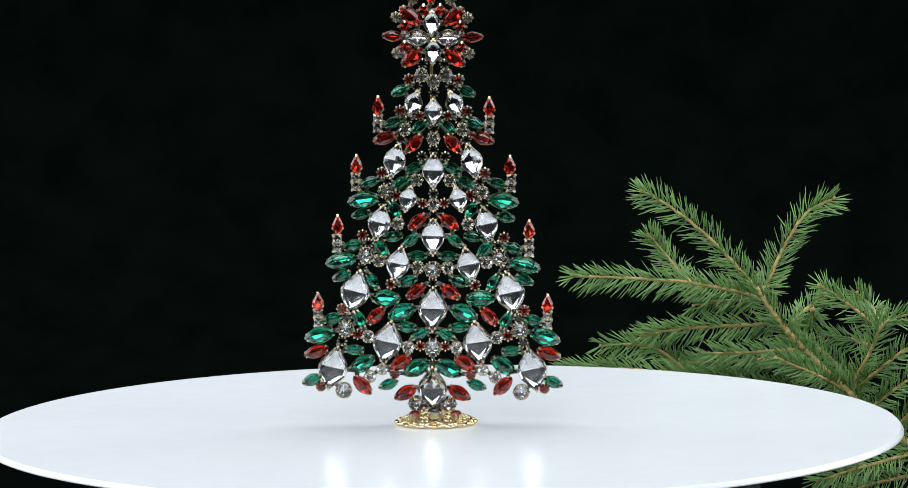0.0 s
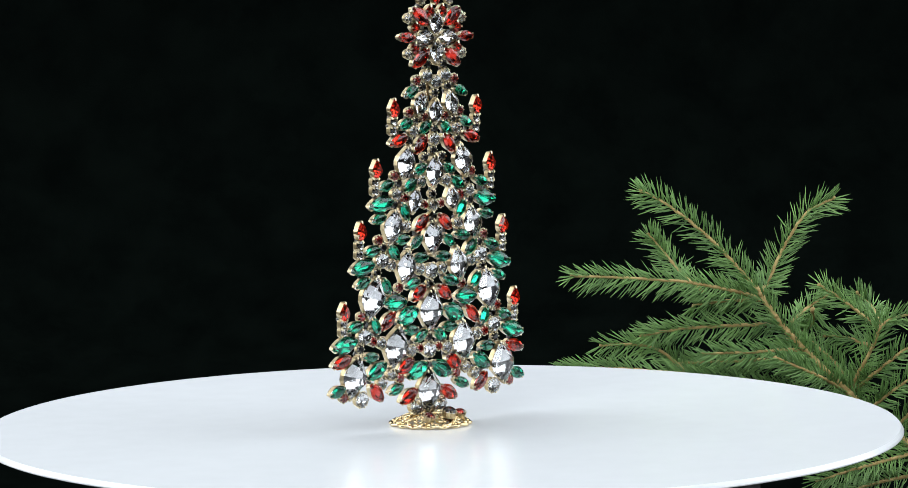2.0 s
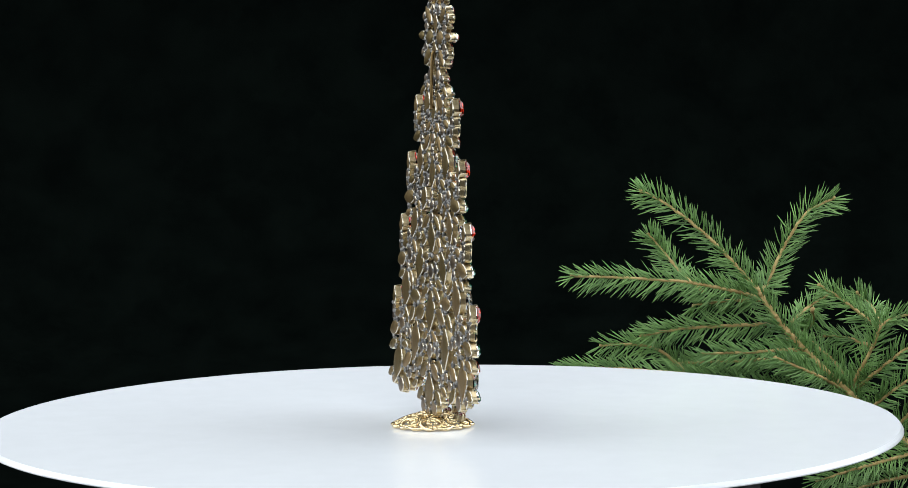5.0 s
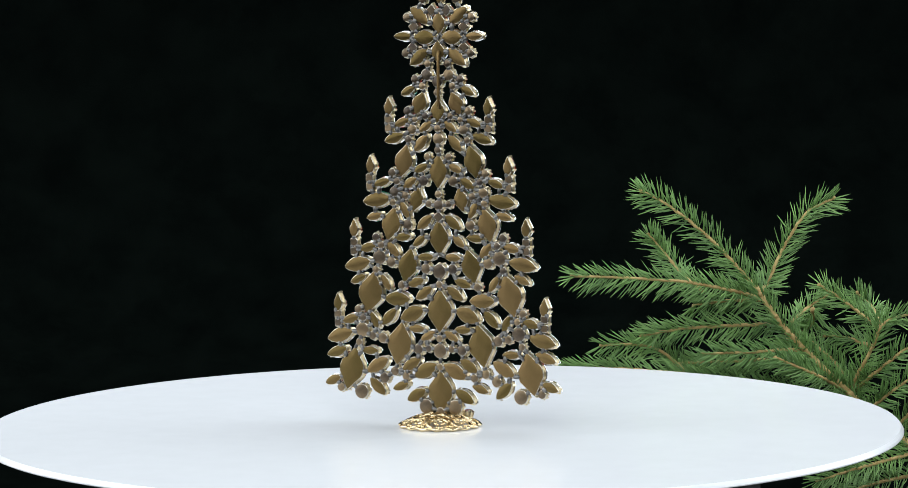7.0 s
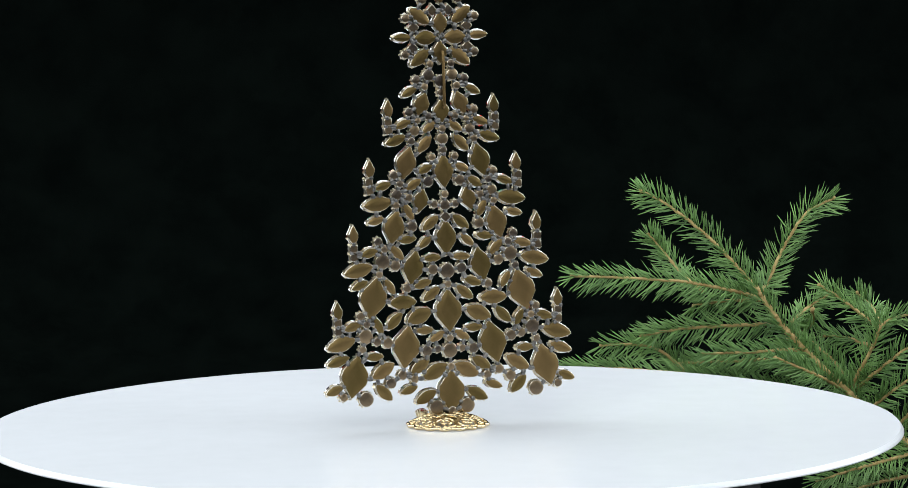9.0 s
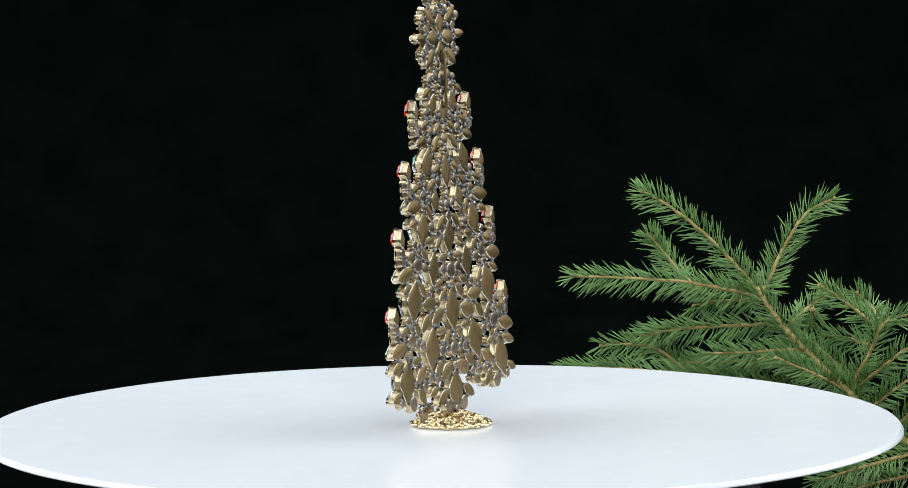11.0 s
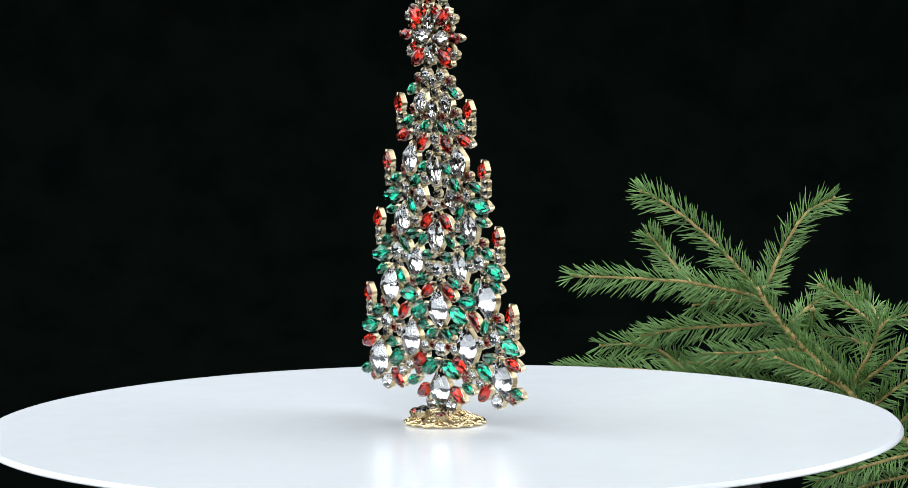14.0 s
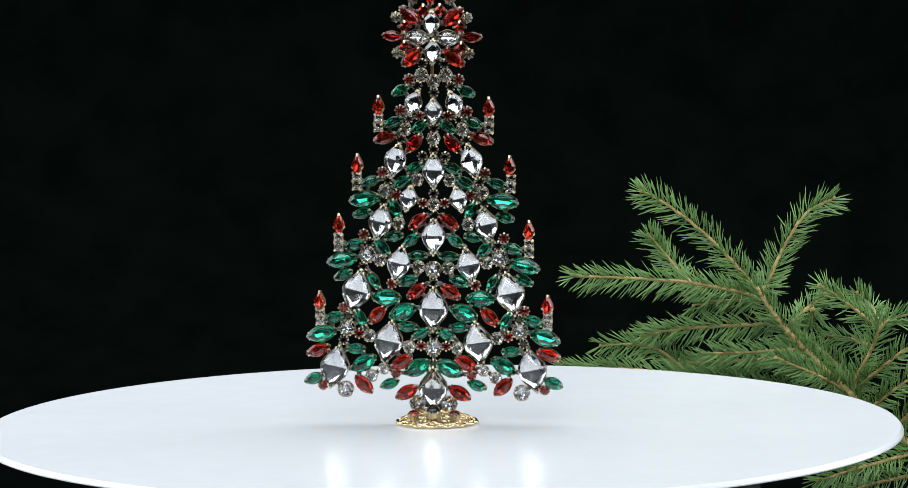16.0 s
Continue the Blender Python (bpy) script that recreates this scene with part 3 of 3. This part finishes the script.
def needles(bm, line, length, density):
    """Thin four-sided needles that lean towards the tip, all round the twig but mostly to its sides."""
    total = sum((b - a).length for a, b in zip(line, line[1:]))
    count = int(total / MM * density)
    face = Vector((0, -1, 0.25)).normalized()
    for i in range(count):
        s = (i + random.random()) / count
        x = s * (len(line) - 1)
        k = min(int(x), len(line) - 2)
        root = line[k].lerp(line[k + 1], x - k)
        tipward = (line[k] - line[k + 1]).normalized()
        side = tipward.cross(face).normalized()
        up = side.cross(tipward)
        turn = random.choice((-1, 1)) * random.gauss(math.pi / 2 - 0.12, 0.42) * (1 if random.random() < 0.8 else 0.35)
        out = side * math.sin(turn) + up * math.cos(turn)
        spread = radians(random.gauss(53 - 20 * max(0.0, 0.12 - s) / 0.12, 9))
        aim = (tipward * math.cos(spread) + out * math.sin(spread) + Vector((0, 0, -0.24 * (1 - abs(tipward.z)) ** 2 + 0.03))).normalized()
        long = length * MM * random.uniform(0.95, 1.45) * (1.0 - 0.3 * max(0.0, 0.1 - s) / 0.1) * (1.06 - 0.14 * max(0.0, aim.z))
        bend = (tipward * 0.10 + Vector([random.uniform(-0.05, 0.05) for _ in range(3)])) * long
        a = aim.orthogonal().normalized()
        b = aim.cross(a)
        thick = 0.43 * MM * random.uniform(0.8, 1.15)
        spots = ((root, 0.55), (root + aim * long * 0.45, 1.0), (root + aim * long * 0.85 + bend, 0.75))
        rings = [[bm.verts.new(q + thick * r * (a * p + b * v * 0.75)) for p, v in ((1, 0), (0, 1), (-1, 0), (0, -1))] for q, r in spots]
        tip = bm.verts.new(root + aim * long + bend * 1.4)
        for lo, hi in zip(rings, rings[1:]):
            for j in range(4):
                bm.faces.new((lo[j], lo[(j + 1) % 4], hi[(j + 1) % 4], hi[j]))
        for j in range(4):
            bm.faces.new((rings[-1][j], rings[-1][(j + 1) % 4], tip))


def shoot(points, length, density=3.0, radius=0.85):
    """One needled twig, its points from tip to base in millimetres."""
    line = curve_through([Vector(q) * MM for q in points], 8)
    line = [q + Vector([random.uniform(-0.25, 0.25) * MM for _ in range(3)]) for q in line]
    bm = bmesh.new()
    tube(bm, line[::-1], radius * 1.4 * MM, 7, 0.55)
    bmesh.ops.create_icosphere(bm, subdivisions=1, radius=1.3 * MM, matrix=Matrix.Translation(line[0]))
    smooth(bm)
    twig = part("twig", bm, BARK, BRANCH)
    bm = bmesh.new()
    needles(bm, line, length, density)
    tagged(part("needles", bm, NEEDLE, twig, "blue-green spruce needles"), kind="stuff")


def stem(points):
    line = curve_through([Vector(q) * MM for q in points], 8)
    bm = bmesh.new()
    tube(bm, line[::-1], 2.0 * MM, 9, 0.75)
    for q in line[2::5]:
        bmesh.ops.create_icosphere(bm, subdivisions=1, radius=random.uniform(1.6, 2.2) * MM, matrix=Matrix.Translation(q + Vector((0, -0.0008, 0))))
    smooth(bm)
    wood = part("stem", bm, BARK, BRANCH, "knotty tan woody stem")
    bm = bmesh.new()
    needles(bm, line, 9.0, 3.4)
    tagged(part("needles", bm, NEEDLE, wood, "blue-green spruce needles"), kind="stuff")


shoot([(110.1, 300.0, 84.9), (124.9, 300.0, 76.8), (144.8, 299.6, 60.9), (161.2, 298.7, 44.2), (173.7, 297.0, 29.9)], 9.9)
shoot([(217.0, 310.0, 78.6), (202.0, 309.8, 70.8), (189.1, 308.4, 51.9), (180.7, 304.5, 34.8), (176.0, 297.0, 29.2)], 9.9)
shoot([(71.0, 280.0, 40.3), (101.6, 280.3, 39.0), (133.2, 282.1, 36.2), (155.6, 287.2, 31.6), (175.3, 297.0, 25.4)], 9.6)
shoot([(115.5, 330.0, 58.0), (123.0, 328.8, 49.0), (132.5, 320.2, 38.5), (143.0, 297.0, 29.7)], 9)
shoot([(109.7, 290.0, 5.9), (130.4, 290.3, 9.5), (155.9, 292.1, 10.6), (186.4, 297.0, 11.2)], 9)
shoot([(87.5, 290.0, 1.1), (104.9, 290.1, 1.2), (117.6, 290.9, -1.3), (128.8, 293.0, -9.7), (138.5, 297.0, -20.0)], 9)
shoot([(142.6, 275.0, -2.1), (167.3, 275.8, -1.9), (189.8, 281.5, -1.6), (203.9, 297.0, -6.3)], 9)
shoot([(181.0, 270.0, -4.1), (198.4, 271.0, -11.8), (211.6, 278.0, -18.9), (224.5, 297.0, -29.0)], 9)
shoot([(65.5, 270.0, -9.5), (91.4, 270.4, -9.2), (132.4, 273.4, -13.2), (170.8, 281.4, -19.8), (203.8, 297.0, -30.1)], 8.5)
shoot([(138.9, 300.0, 21.3), (154.8, 299.6, 23.4), (175.3, 297.0, 24.5)], 9)
shoot([(208.0, 300.0, 31.7), (220.1, 299.9, 23.6), (232.7, 299.1, 14.0), (240.5, 297.0, 7.7)], 9)
shoot([(231.4, 330.0, 23.6), (239.4, 325.9, 16.2), (241.4, 297.0, 9.3)], 8.5)
shoot([(269.3, 285.0, 19.0), (249.7, 285.1, 15.4), (240.9, 285.8, 10.7), (236.3, 287.6, -0.7), (228.7, 291.1, -15.4), (224.5, 297.0, -28.4)], 9)
shoot([(204.1, 300.0, -0.3), (216.8, 299.6, -11.6), (225.5, 297.0, -26.4)], 9)
shoot([(211.4, 310.0, 2.3), (224.1, 308.4, 1.0), (236.7, 297.0, -1.9)], 9)
shoot([(214.0, 320.0, 23.6), (203.2, 317.1, 17.6), (191.8, 297.0, 11.1)], 8)
shoot([(268.7, 280.0, 6.3), (253.0, 280.6, -2.2), (237.6, 285.0, -14.7), (224.5, 297.0, -28.4)], 9)
shoot([(264.4, 270.0, -9.8), (248.7, 271.0, -20.9), (236.9, 278.0, -31.3), (229.3, 297.0, -43.5)], 9)
shoot([(202.9, 260.0, -70.5), (219.4, 261.4, -65.8), (239.3, 271.0, -62.2), (270.8, 297.0, -58.5)], 9)
shoot([(214.9, 280.0, -84.1), (234.1, 282.1, -76.6), (270.8, 297.0, -71.4)], 9)
shoot([(273.1, 290.0, -25.4), (255.7, 290.9, -39.7), (248.4, 297.0, -50.2)], 9)
shoot([(129.3, 330.0, -14.6), (158.3, 328.8, -13.8), (183.4, 320.2, -12.3), (203.8, 297.0, -15.9)], 9)
shoot([(187.4, 310.0, -1.3), (203.3, 308.4, 8.3), (203.9, 297.0, 19.3)], 8)
stem([(171.3, 286.0, 33.7), (183.9, 286.0, 14.5), (195.0, 286.0, 1.6), (209.2, 286.0, -12.9), (223.4, 286.0, -26.8), (244.0, 286.0, -45.3), (269.5, 286.0, -66.4)])


# ---- what moves: the platter turns, and the tree with it ----
def motions():
    rate, start = 22.144, -4.09
    times = [0.5 * i for i in range(33)]
    on_platter = pose(-0.0023, 0.0046, 0.0, 0, 0, 2.2)
    walk(TREE, [(t, pose(0, 0, 0, 0, 0, start + rate * t) @ on_platter) for t in times])
    walk(PLATTER, [(t, pose(0, 0, 0, 0, 0, start + rate * t)) for t in times])


motions()
